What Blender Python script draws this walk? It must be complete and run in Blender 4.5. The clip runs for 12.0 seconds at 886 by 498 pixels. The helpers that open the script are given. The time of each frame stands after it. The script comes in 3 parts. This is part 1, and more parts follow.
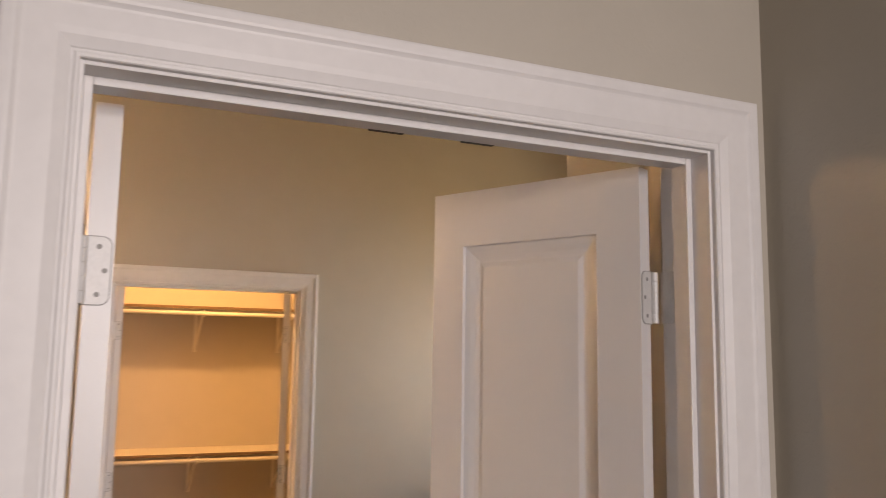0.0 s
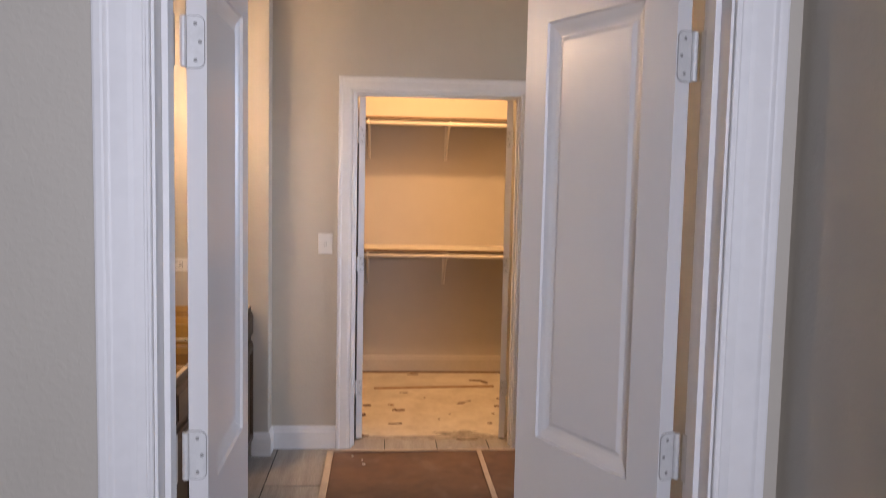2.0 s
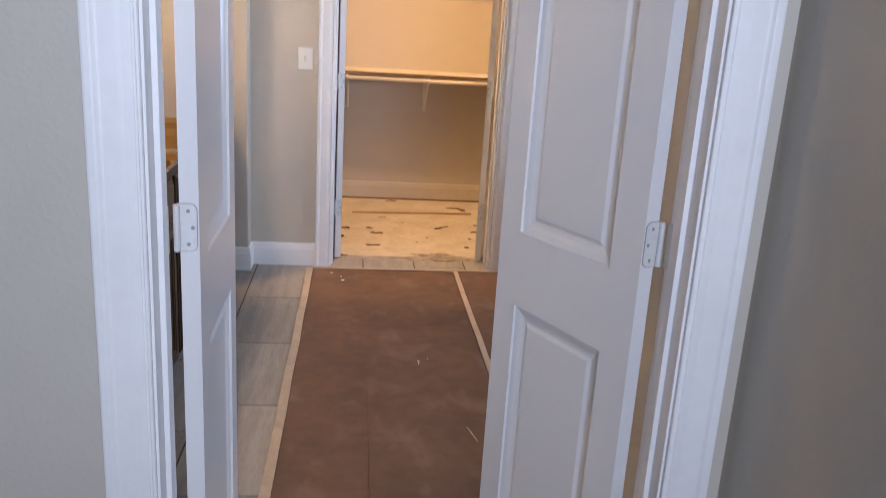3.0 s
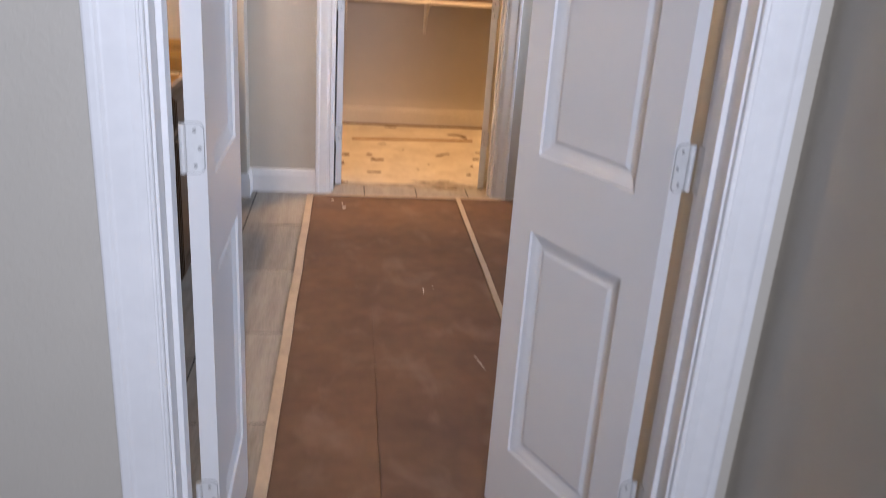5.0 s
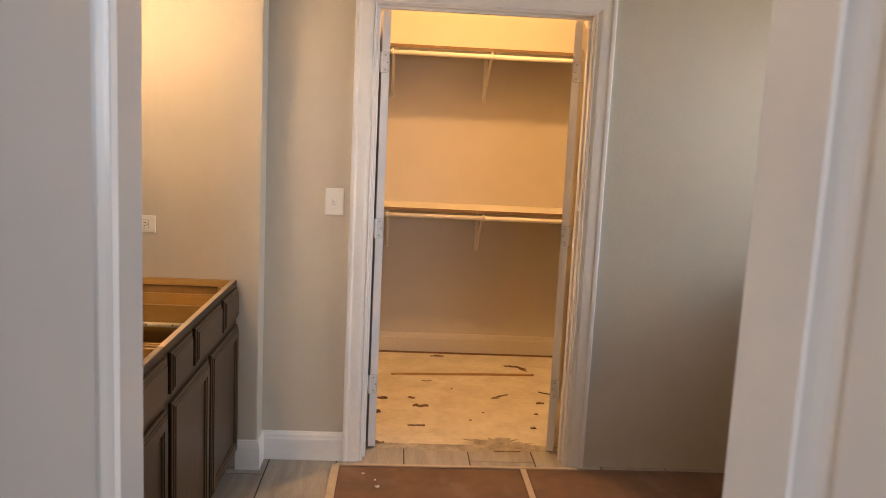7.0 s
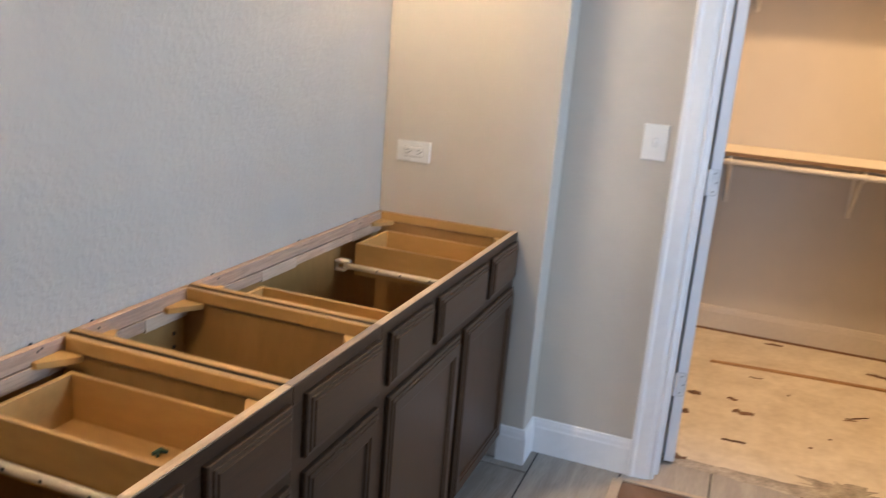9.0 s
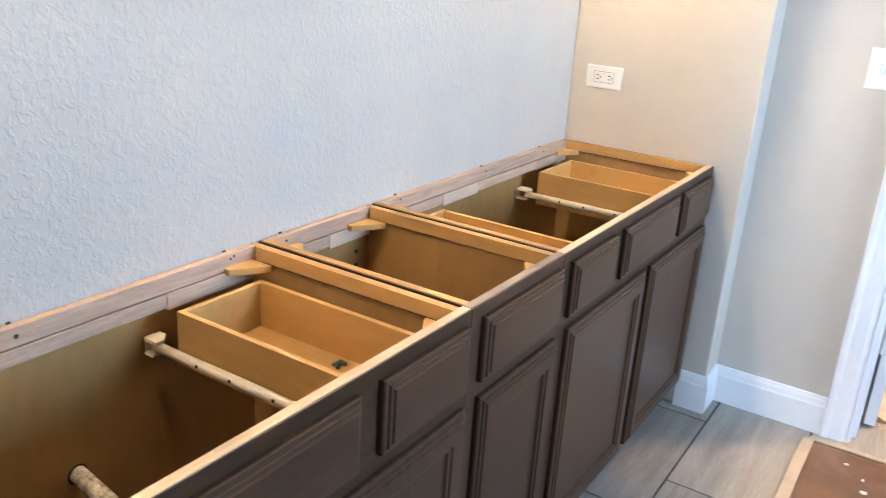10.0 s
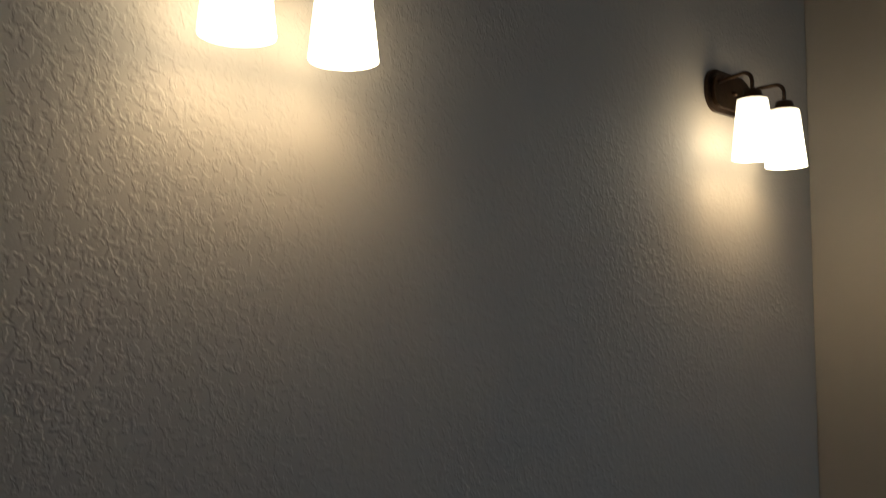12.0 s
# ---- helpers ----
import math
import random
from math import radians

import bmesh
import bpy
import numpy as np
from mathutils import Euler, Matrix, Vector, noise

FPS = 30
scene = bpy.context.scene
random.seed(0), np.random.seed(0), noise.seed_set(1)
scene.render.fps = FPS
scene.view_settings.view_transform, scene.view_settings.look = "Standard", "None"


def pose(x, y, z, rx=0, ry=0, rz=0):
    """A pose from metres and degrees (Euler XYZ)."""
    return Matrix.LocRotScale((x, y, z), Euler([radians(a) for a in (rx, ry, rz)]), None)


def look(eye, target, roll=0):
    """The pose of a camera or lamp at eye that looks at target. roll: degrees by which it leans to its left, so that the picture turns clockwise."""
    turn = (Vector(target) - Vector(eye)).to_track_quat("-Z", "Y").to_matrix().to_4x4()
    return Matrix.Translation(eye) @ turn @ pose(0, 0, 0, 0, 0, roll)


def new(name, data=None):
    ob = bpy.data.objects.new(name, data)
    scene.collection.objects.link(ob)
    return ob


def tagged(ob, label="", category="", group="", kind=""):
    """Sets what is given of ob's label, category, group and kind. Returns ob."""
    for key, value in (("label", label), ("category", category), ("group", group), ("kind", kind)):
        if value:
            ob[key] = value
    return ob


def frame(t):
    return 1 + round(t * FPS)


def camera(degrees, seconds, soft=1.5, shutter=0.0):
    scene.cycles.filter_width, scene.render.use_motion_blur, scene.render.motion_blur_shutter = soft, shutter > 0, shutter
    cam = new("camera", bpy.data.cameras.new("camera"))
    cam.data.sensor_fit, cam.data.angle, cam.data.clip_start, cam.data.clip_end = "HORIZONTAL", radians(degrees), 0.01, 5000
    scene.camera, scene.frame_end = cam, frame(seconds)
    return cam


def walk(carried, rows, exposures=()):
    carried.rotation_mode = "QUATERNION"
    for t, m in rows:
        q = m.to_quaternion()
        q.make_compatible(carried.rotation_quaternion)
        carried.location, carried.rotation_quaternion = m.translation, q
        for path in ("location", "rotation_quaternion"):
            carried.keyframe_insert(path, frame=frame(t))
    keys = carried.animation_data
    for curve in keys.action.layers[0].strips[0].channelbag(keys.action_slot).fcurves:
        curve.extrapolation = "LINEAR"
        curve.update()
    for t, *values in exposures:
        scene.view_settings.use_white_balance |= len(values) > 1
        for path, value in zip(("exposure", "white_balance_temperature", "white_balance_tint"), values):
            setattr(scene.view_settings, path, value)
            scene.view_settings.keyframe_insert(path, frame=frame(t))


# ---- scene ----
cam = camera(56.3, 12.0, 0.9, 0.4)
PATH = [
    (0, (0.013, -1.028, 1.696), (0.828, 0.78, 1.952), 0.8),
    (0.5, (0.048, -1.188, 1.677), (0.614, 0.717, 1.899), 1.5),
    (1, (0.18, -1.29, 1.656), (0.504, 0.679, 1.794), 2.9),
    (1.5, (0.339, -1.364, 1.626), (0.503, 0.629, 1.637), 2.6),
    (2, (0.378, -1.365, 1.574), (0.523, 0.623, 1.4), 1.2),
    (2.5, (0.353, -1.373, 1.508), (0.539, 0.583, 1.135), 2.3),
    (3, (0.348, -1.369, 1.461), (0.562, 0.543, 0.916), 3.5),
    (4.8, (0.32, -1.339, 1.402), (0.559, 0.487, 0.623), 4.5),
    (5, (0.311, -1.302, 1.429), (0.542, 0.554, 0.723), 3.9),
    (5.5, (0.364, -1.081, 1.476), (0.569, 0.841, 0.963), 2.4),
    (6, (0.392, -0.839, 1.518), (0.538, 1.117, 1.125), 2.1),
    (6.3, (0.385, -0.67, 1.516), (0.508, 1.297, 1.171), 2.4),
    (6.5, (0.352, -0.555, 1.521), (0.474, 1.416, 1.204), 2.7),
    (6.7, (0.333, -0.452, 1.528), (0.457, 1.52, 1.227), 2.8),
    (8.3, (0.374, 0.336, 1.519), (0.091, 2.295, 1.231), 3.6),
    (8.5, (0.365, 0.403, 1.516), (-0.027, 2.336, 1.182), 4.0),
    (9, (0.35, 0.554, 1.473), (-0.305, 2.375, 0.969), 4.7),
    (9.5, (0.326, 0.592, 1.434), (-0.531, 2.288, 0.809), 5.7),
    (10, (0.308, 0.605, 1.422), (-0.691, 2.201, 0.747), 3.8),
    (10.5, (0.279, 0.609, 1.488), (-0.85, 2.161, 0.924), 1.8),
    (11, (0.218, 0.631, 1.574), (-1.03, 2.164, 1.27), 0.7),
    (11.5, (0.248, 0.598, 1.655), (-1.127, 2.050, 1.600), 1.1),
    (12, (0.275, 0.612, 1.712), (-1.199, 1.957, 1.845), -0.1),
]
walk(cam, [(t, look(eye, target, roll)) for t, eye, target, roll in PATH],
     [(0, -0.45, 9500, 32), (1, -0.4, 8900, 31), (2, -0.38, 7100, 29), (2.5, -0.22, 6600, 26), (3, -0.05, 6400, 24), (5, 0.12, 6700, 25), (5.5, -0.1, 7700, 25), (6, -0.38, 8300, 26), (6.7, -0.33, 8600, 26), (8.5, -0.48, 6500, 19),
      (9, 0.0, 5900, 16), (9.5, 0.5, 5650, 15), (10, 0.9, 5500, 12), (10.5, 0.78, 5500, 11), (11, -0.3, 6100, 11), (11.5, -1.35, 6400, 11), (12, -3.1, 5900, 9)])

# ---- world, daylight and lamps ----
world = bpy.data.worlds.new("sky")
scene.world = world
world.use_nodes = True
_sky = world.node_tree.nodes.new("ShaderNodeTexSky")
_sky.sky_type = "NISHITA"
_sky.sun_disc = False
_sky.sun_elevation, _sky.sun_rotation = radians(48), radians(200)
_bg = world.node_tree.nodes["Background"]
_bg.inputs["Strength"].default_value = 0.1
world.node_tree.links.new(_sky.outputs["Color"], _bg.inputs["Color"])

DAY = (0.68, 0.84, 1.0)
WARM = (1.0, 0.638, 0.285)
BULB = (1.0, 0.72, 0.42)


def area_lamp(name, eye, target, w, h, watts, color, spread=180):
    lamp = bpy.data.lights.new(name, "AREA")
    lamp.shape, lamp.size, lamp.size_y, lamp.energy, lamp.color = "RECTANGLE", w, h, watts, color
    lamp.spread = radians(spread)
    ob = new(name, lamp)
    ob.matrix_world = look(eye, target)
    return ob


def point_lamp(name, at, watts, color, radius):
    lamp = bpy.data.lights.new(name, "POINT")
    lamp.energy, lamp.color, lamp.shadow_soft_size = watts, color, radius
    ob = new(name, lamp)
    ob.location = at
    return ob


sun = bpy.data.lights.new("sun", "SUN")
sun.energy, sun.angle, sun.color = 0.8, radians(10), (1.0, 0.95, 0.88)
new("sun", sun).matrix_world = look((0, 0, 20), (-5.0, 16.0, 0))
area_lamp("bedroom_window_light", (0.60, -3.66, 1.92), (0.10, 0, 1.60), 0.62, 1.2, 36, DAY, 95)
area_lamp("bathroom_window_light", (2.96, 2.62, 1.80), (-0.86, 2.00, 0.45), 1.0, 1.1, 32, (0.49, 0.73, 1.0), 112)
# extra fill lamp at the window, added to brighten the upper closet-front wall
area_lamp("bathroom_window_upward_fill", (2.955, 2.62, 1.78), (1.40, 3.10, 2.60), 1.0, 1.1, 8.5, (1.0, 0.96, 0.68), 130)
point_lamp("closet_bulb", (0.75, 3.78, 2.88), 122, WARM, 0.07)

# ---- materials ----


def material(name, color, rough=0.6, metal=0.0, var=0.08, scale=3.0, fine=60.0, bump=0.0, bump_scale=150.0, stretch=(1, 1, 1), tint=None, per_piece=0.0):
    """A surface with broad stains, fine grain and relief; stretch pulls the grain along an axis."""
    m = bpy.data.materials.new(name)
    m.use_nodes = True
    nt = m.node_tree
    n, link = nt.nodes, nt.links.new
    bsdf = n["Principled BSDF"]
    bsdf.inputs["Metallic"].default_value = metal
    pos = n.new("ShaderNodeNewGeometry").outputs["Position"]
    mapping = n.new("ShaderNodeMapping")
    mapping.inputs["Scale"].default_value = stretch
    link(pos, mapping.inputs["Vector"])
    vec = mapping.outputs["Vector"]
    info = n.new("ShaderNodeObjectInfo")
    if per_piece:
        shift = n.new("ShaderNodeVectorMath")
        shift.operation = "SCALE"
        shift.inputs["Scale"].default_value = 37.0
        comb = n.new("ShaderNodeCombineXYZ")
        for k in range(3):
            link(info.outputs["Random"], comb.inputs[k])
        link(comb.outputs[0], shift.inputs[0])
        add = n.new("ShaderNodeVectorMath")
        link(vec, add.inputs[0])
        link(shift.outputs[0], add.inputs[1])
        vec = add.outputs[0]

    def noise_tex(s, detail, dist=0.0):
        t = n.new("ShaderNodeTexNoise")
        t.inputs["Scale"].default_value, t.inputs["Detail"].default_value, t.inputs["Distortion"].default_value = s, detail, dist
        link(vec, t.inputs["Vector"])
        return t.outputs["Fac"]

    def math_node(op, a, b):
        t = n.new("ShaderNodeMath")
        t.operation = op
        for k, v in enumerate((a, b)):
            if isinstance(v, (int, float)):
                t.inputs[k].default_value = v
            else:
                link(v, t.inputs[k])
        return t.outputs[0]

    broad, grain = noise_tex(scale, 4, 0.4), noise_tex(fine, 3)
    mix = math_node("ADD", math_node("MULTIPLY", broad, 0.65), math_node("MULTIPLY", grain, 0.35))
    if per_piece:
        mix = math_node("ADD", mix, math_node("MULTIPLY", math_node("SUBTRACT", info.outputs["Random"], 0.5), per_piece))
    ramp = n.new("ShaderNodeValToRGB")
    dark = tint if tint else tuple(c * (1 - 2.2 * var) for c in color)
    ramp.color_ramp.elements[0].position, ramp.color_ramp.elements[1].position = 0.32, 0.68
    ramp.color_ramp.elements[0].color = (*dark, 1)
    ramp.color_ramp.elements[1].color = (*[min(1, c * (1 + var)) for c in color], 1)
    link(mix, ramp.inputs["Fac"])
    link(ramp.outputs["Color"], bsdf.inputs["Base Color"])
    r = math_node("ADD", math_node("MULTIPLY", broad, 0.16), rough - 0.08)
    link(r, bsdf.inputs["Roughness"])
    if bump:
        b = n.new("ShaderNodeBump")
        b.inputs["Strength"].default_value, b.inputs["Distance"].default_value = 0.6, bump
        link(noise_tex(bump_scale, 3), b.inputs["Height"])
        link(b.outputs["Normal"], bsdf.inputs["Normal"])
    return m


def plaster(name, color, depth, rough=0.55):
    """Painted drywall with a trowelled knockdown texture: flat-topped splashes with short curved edges."""
    m = material(name, color, rough, var=0.025, scale=1.2, fine=9)
    nt = m.node_tree
    n, link = nt.nodes, nt.links.new
    pos = n.new("ShaderNodeNewGeometry").outputs["Position"]
    t = n.new("ShaderNodeTexNoise")
    t.inputs["Scale"].default_value, t.inputs["Detail"].default_value, t.inputs["Distortion"].default_value = 74, 2.6, 0.4
    link(pos, t.inputs["Vector"])
    ramp = n.new("ShaderNodeValToRGB")
    ramp.color_ramp.elements[0].position, ramp.color_ramp.elements[1].position = 0.46, 0.61
    link(t.outputs["Fac"], ramp.inputs["Fac"])
    t2 = n.new("ShaderNodeTexNoise")
    t2.inputs["Scale"].default_value, t2.inputs["Detail"].default_value = 240, 2
    link(pos, t2.inputs["Vector"])
    mixer = n.new("ShaderNodeMath")
    mixer.operation = "MULTIPLY_ADD"
    mixer.inputs[1].default_value = 0.18
    link(t2.outputs["Fac"], mixer.inputs[0])
    link(ramp.outputs["Color"], mixer.inputs[2])
    b = n.new("ShaderNodeBump")
    b.inputs["Strength"].default_value, b.inputs["Distance"].default_value = 0.75, depth
    link(mixer.outputs[0], b.inputs["Height"])
    link(b.outputs["Normal"], n["Principled BSDF"].inputs["Normal"])
    return m


def wood(name, color, dark, rough, stretch, scale=14.0):
    return material(name, color, rough, var=0.12, scale=scale, fine=scale * 6, bump=0.0001, bump_scale=scale * 5, stretch=stretch, tint=dark, per_piece=0.25)


WALL = plaster("greige_wall_paint", (0.51, 0.465, 0.40), 0.00022)
WALLV = plaster("greige_wall_paint_heavy_texture", (0.51, 0.465, 0.40), 0.00095)
CEIL = plaster("greige_ceiling_paint", (0.51, 0.465, 0.40), 0.0012, 0.8)
TRIM = material("white_trim_enamel", (0.78, 0.765, 0.76), 0.46, var=0.03, scale=2.5, fine=40, bump=0.0002, bump_scale=45)
DOORP = material("white_door_enamel", (0.70, 0.685, 0.68), 0.32, var=0.008, scale=2, fine=50, bump=0.00025, bump_scale=260)
TILE = material("wood_look_porcelain", (0.34, 0.31, 0.272), 0.42, var=0.10, scale=3.5, fine=26, bump=0.0002, bump_scale=40, stretch=(7, 0.7, 1), tint=(0.225, 0.20, 0.175), per_piece=0.22)
GROUT = material("dark_grout", (0.045, 0.04, 0.037), 0.9, var=0.15, scale=20, fine=200)
PAPER = material("brown_floor_paper", (0.136, 0.071, 0.038), 0.72, var=0.16, scale=4.0, fine=16, bump=0.002, bump_scale=9, tint=(0.090, 0.047, 0.027))


def dusty(m, dust, amount, scale, stretch):
    """Adds pale wisps of dust, dragged about in streaks."""
    nt = m.node_tree
    n, link = nt.nodes, nt.links.new
    bsdf = n["Principled BSDF"]
    base = bsdf.inputs["Base Color"].links[0].from_socket
    mapping = n.new("ShaderNodeMapping")
    mapping.inputs["Scale"].default_value = stretch
    link(n.new("ShaderNodeNewGeometry").outputs["Position"], mapping.inputs["Vector"])
    t = n.new("ShaderNodeTexNoise")
    t.inputs["Scale"].default_value, t.inputs["Detail"].default_value, t.inputs["Distortion"].default_value = scale, 5, 0.5
    link(mapping.outputs["Vector"], t.inputs["Vector"])
    ramp = n.new("ShaderNodeValToRGB")
    ramp.color_ramp.elements[0].position, ramp.color_ramp.elements[1].position = 0.54, 0.78
    ramp.color_ramp.elements[1].color = (amount, amount, amount, 1)
    link(t.outputs["Fac"], ramp.inputs["Fac"])
    mix = n.new("ShaderNodeMixRGB")
    mix.inputs["Color2"].default_value = (*dust, 1)
    link(ramp.outputs["Color"], mix.inputs["Fac"])
    link(base, mix.inputs["Color1"])
    link(mix.outputs["Color"], bsdf.inputs["Base Color"])


dusty(PAPER, (0.28, 0.19, 0.14), 0.45, 6.0, (1.0, 0.6, 1.0))
TAPE = material("masking_tape", (0.46, 0.36, 0.265), 0.6, var=0.1, scale=9, fine=80, bump=0.0006, bump_scale=60)
SLAB = material("dusty_concrete_slab", (0.66, 0.605, 0.51), 0.85, var=0.10, scale=4.5, fine=26, bump=0.001, bump_scale=60, tint=(0.52, 0.455, 0.365))
THINSET = material("thinset_smear", (0.40, 0.35, 0.29), 0.95, var=0.25, scale=14, fine=70, bump=0.003, bump_scale=90)
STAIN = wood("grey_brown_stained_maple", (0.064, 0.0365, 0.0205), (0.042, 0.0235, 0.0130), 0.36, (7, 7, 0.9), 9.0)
STAINH = wood("grey_brown_stained_rail", (0.060, 0.0340, 0.0190), (0.039, 0.0220, 0.0120), 0.36, (7, 0.9, 7), 9.0)
MAPLE = wood("honey_maple_ply", (0.35, 0.19, 0.058), (0.28, 0.150, 0.044), 0.5, (1.5, 1.5, 0.5), 5.0)
MAPLEH = wood("honey_maple_board", (0.48, 0.275, 0.083), (0.41, 0.228, 0.065), 0.45, (0.5, 1.6, 1.6), 6.0)
# for the unseen bedroom floor; tone chosen for the light it bounces
BOUNCE_FLOOR = wood("warm_bounce_floor", (0.13, 0.075, 0.04), (0.085, 0.048, 0.025), 0.45, (8, 0.7, 8))
PINE = wood("raw_pine_rail", (0.50, 0.335, 0.22), (0.34, 0.22, 0.145), 0.7, (10, 0.7, 10))
PALEPINE = wood("pale_pine_strip", (0.52, 0.37, 0.255), (0.42, 0.29, 0.195), 0.7, (10, 0.7, 10))
RAWEDGE = wood("raw_maple_edge", (0.54, 0.385, 0.25), (0.42, 0.28, 0.17), 0.65, (8, 0.8, 8))
WORN = wood("thinly_stained_edge", (0.22, 0.155, 0.12), (0.13, 0.09, 0.07), 0.55, (8, 0.8, 8))
GLUE = material("dried_brown_glue", (0.16, 0.085, 0.035), 0.45, var=0.3, scale=60)
PLATE = material("white_plastic_plate", (0.74, 0.73, 0.70), 0.28, var=0.015)
# grey for the shade line in narrow gaps round plates
SEAM = material("shadowed_seam", (0.34, 0.33, 0.32), 0.7, var=0.1)
SLOT = material("dark_slot", (0.02, 0.02, 0.02), 0.6, var=0.1)
NICKEL = material("painted_steel_hinge", (0.66, 0.65, 0.64), 0.46, metal=0.1, var=0.06, scale=30, fine=200)
SCREW = material("screw_steel", (0.30, 0.29, 0.28), 0.6, metal=0.3, var=0.1)
NYLON = material("cream_drawer_rail", (0.70, 0.60, 0.45), 0.4, var=0.08, scale=20)
BRONZE = material("oiled_bronze", (0.075, 0.048, 0.030), 0.32, metal=0.85, var=0.2, scale=30, fine=120)
SHELFM = material("cream_shelf_enamel", (0.74, 0.70, 0.63), 0.4, var=0.03, scale=5)
CHIP = wood("raw_chipboard_edge", (0.21, 0.135, 0.075), (0.12, 0.075, 0.04), 0.85, (3, 3, 3), 40.0)
SCRAP = wood("torn_wood_scrap", (0.20, 0.11, 0.055), (0.08, 0.045, 0.025), 0.8, (2, 2, 2), 30.0)
LATH = wood("pine_lath", (0.46, 0.28, 0.13), (0.28, 0.155, 0.065), 0.75, (0.8, 8, 8), 12.0)
PIPEM = material("mottled_pipe_sleeve", (0.62, 0.55, 0.46), 0.7, var=0.3, scale=60, fine=150, tint=(0.07, 0.045, 0.03))
GRASSY = material("dry_lawn", (0.10, 0.12, 0.05), 0.9, var=0.3, scale=2)
TILE.node_tree.nodes["Principled BSDF"].inputs["Specular IOR Level"].default_value = 0.18
for _m in (STAIN, STAINH):
    _m.node_tree.nodes["Principled BSDF"].inputs["Specular IOR Level"].default_value = 0.2
FRAME = material("white_vinyl_window", (0.78, 0.78, 0.77), 0.35, var=0.02)

GLASS = bpy.data.materials.new("window_glass")
GLASS.use_nodes = True
_g = GLASS.node_tree.nodes["Principled BSDF"]
_g.inputs["Transmission Weight"].default_value, _g.inputs["Roughness"].default_value, _g.inputs["IOR"].default_value = 1.0, 0.0, 1.45

SHADE = bpy.data.materials.new("lit_opal_glass")
SHADE.use_nodes = True
_s = SHADE.node_tree.nodes["Principled BSDF"]
_s.inputs["Base Color"].default_value = (0.85, 0.80, 0.70, 1)
_s.inputs["Roughness"].default_value = 0.25
_s.inputs["Emission Color"].default_value = (1.0, 0.79, 0.50, 1)
_coord = SHADE.node_tree.nodes.new("ShaderNodeTexCoord")
_sep = SHADE.node_tree.nodes.new("ShaderNodeSeparateXYZ")
_glow = SHADE.node_tree.nodes.new("ShaderNodeMapRange")
_glow.inputs["From Min"].default_value, _glow.inputs["From Max"].default_value = 0.45, 1.0
_glow.inputs["To Min"].default_value, _glow.inputs["To Max"].default_value = 64.0, 18.0
SHADE.node_tree.links.new(_coord.outputs["Generated"], _sep.inputs[0])
SHADE.node_tree.links.new(_sep.outputs["Z"], _glow.inputs["Value"])
SHADE.node_tree.links.new(_glow.outputs["Result"], _s.inputs["Emission Strength"])

# ---- building helpers ----


def thing(name, label="", category="", group="", kind="", at=None):
    ob = new(name)
    ob.empty_display_size = 0.05
    if at is not None:
        ob.matrix_world = at
    return tagged(ob, label, category, group, kind)


def mesh_of(name, bm, mat, smooth=False):
    bmesh.ops.recalc_face_normals(bm, faces=bm.faces)
    me = bpy.data.meshes.new(name)
    bm.to_mesh(me)
    bm.free()
    me.materials.append(mat)
    if smooth:
        for p in me.polygons:
            p.use_smooth = True
    return me


def part(name, bm, mat, parent, label="", smooth=False):
    ob = new(name, mesh_of(name, bm, mat, smooth))
    if parent is not None:
        ob.parent = parent
    return tagged(ob, label)


def single(name, bm, mat, label="", category="", group="", kind="", smooth=False):
    return tagged(new(name, mesh_of(name, bm, mat, smooth)), label, category, group, kind)


def add_box(bm, x0, x1, y0, y1, z0, z1, bevel=0.0):
    made = bmesh.ops.create_cube(bm, size=1.0)["verts"]
    for v in made:
        v.co = Vector((x0 + (v.co.x + 0.5) * (x1 - x0), y0 + (v.co.y + 0.5) * (y1 - y0), z0 + (v.co.z + 0.5) * (z1 - z0)))
    if bevel:
        edges = list({e for v in made for e in v.link_edges})
        bmesh.ops.bevel(bm, geom=edges, offset=bevel, segments=2, affect="EDGES", profile=0.6)
    return bm


def box(x0, x1, y0, y1, z0, z1, bevel=0.0):
    return add_box(bmesh.new(), x0, x1, y0, y1, z0, z1, bevel)


def add_rings(bm, a0, a1, b0, b1, rings, put):
    """A rectangular front of nested steps: rings of (inset, depth), closed by a flat field. Returns the outer loop."""
    loops = []
    for inset, depth in rings:
        corners = ((a0 + inset, b0 + inset), (a1 - inset, b0 + inset), (a1 - inset, b1 - inset), (a0 + inset, b1 - inset))
        loops.append([bm.verts.new(put(a, b, depth)) for a, b in corners])
    for p, q in zip(loops, loops[1:]):
        for k in range(4):
            bm.faces.new((p[k], p[(k + 1) % 4], q[(k + 1) % 4], q[k]))
    bm.faces.new(loops[-1])
    return loops[0]


def profiled_slab(a0, a1, b0, b1, thick, rings, put):
    bm = bmesh.new()
    front = add_rings(bm, a0, a1, b0, b1, rings, put)
    back = [bm.verts.new(put(a, b, thick)) for a, b in ((a0, b0), (a1, b0), (a1, b1), (a0, b1))]
    for k in range(4):
        bm.faces.new((front[k], front[(k + 1) % 4], back[(k + 1) % 4], back[k]))
    bm.faces.new(back)
    return bm


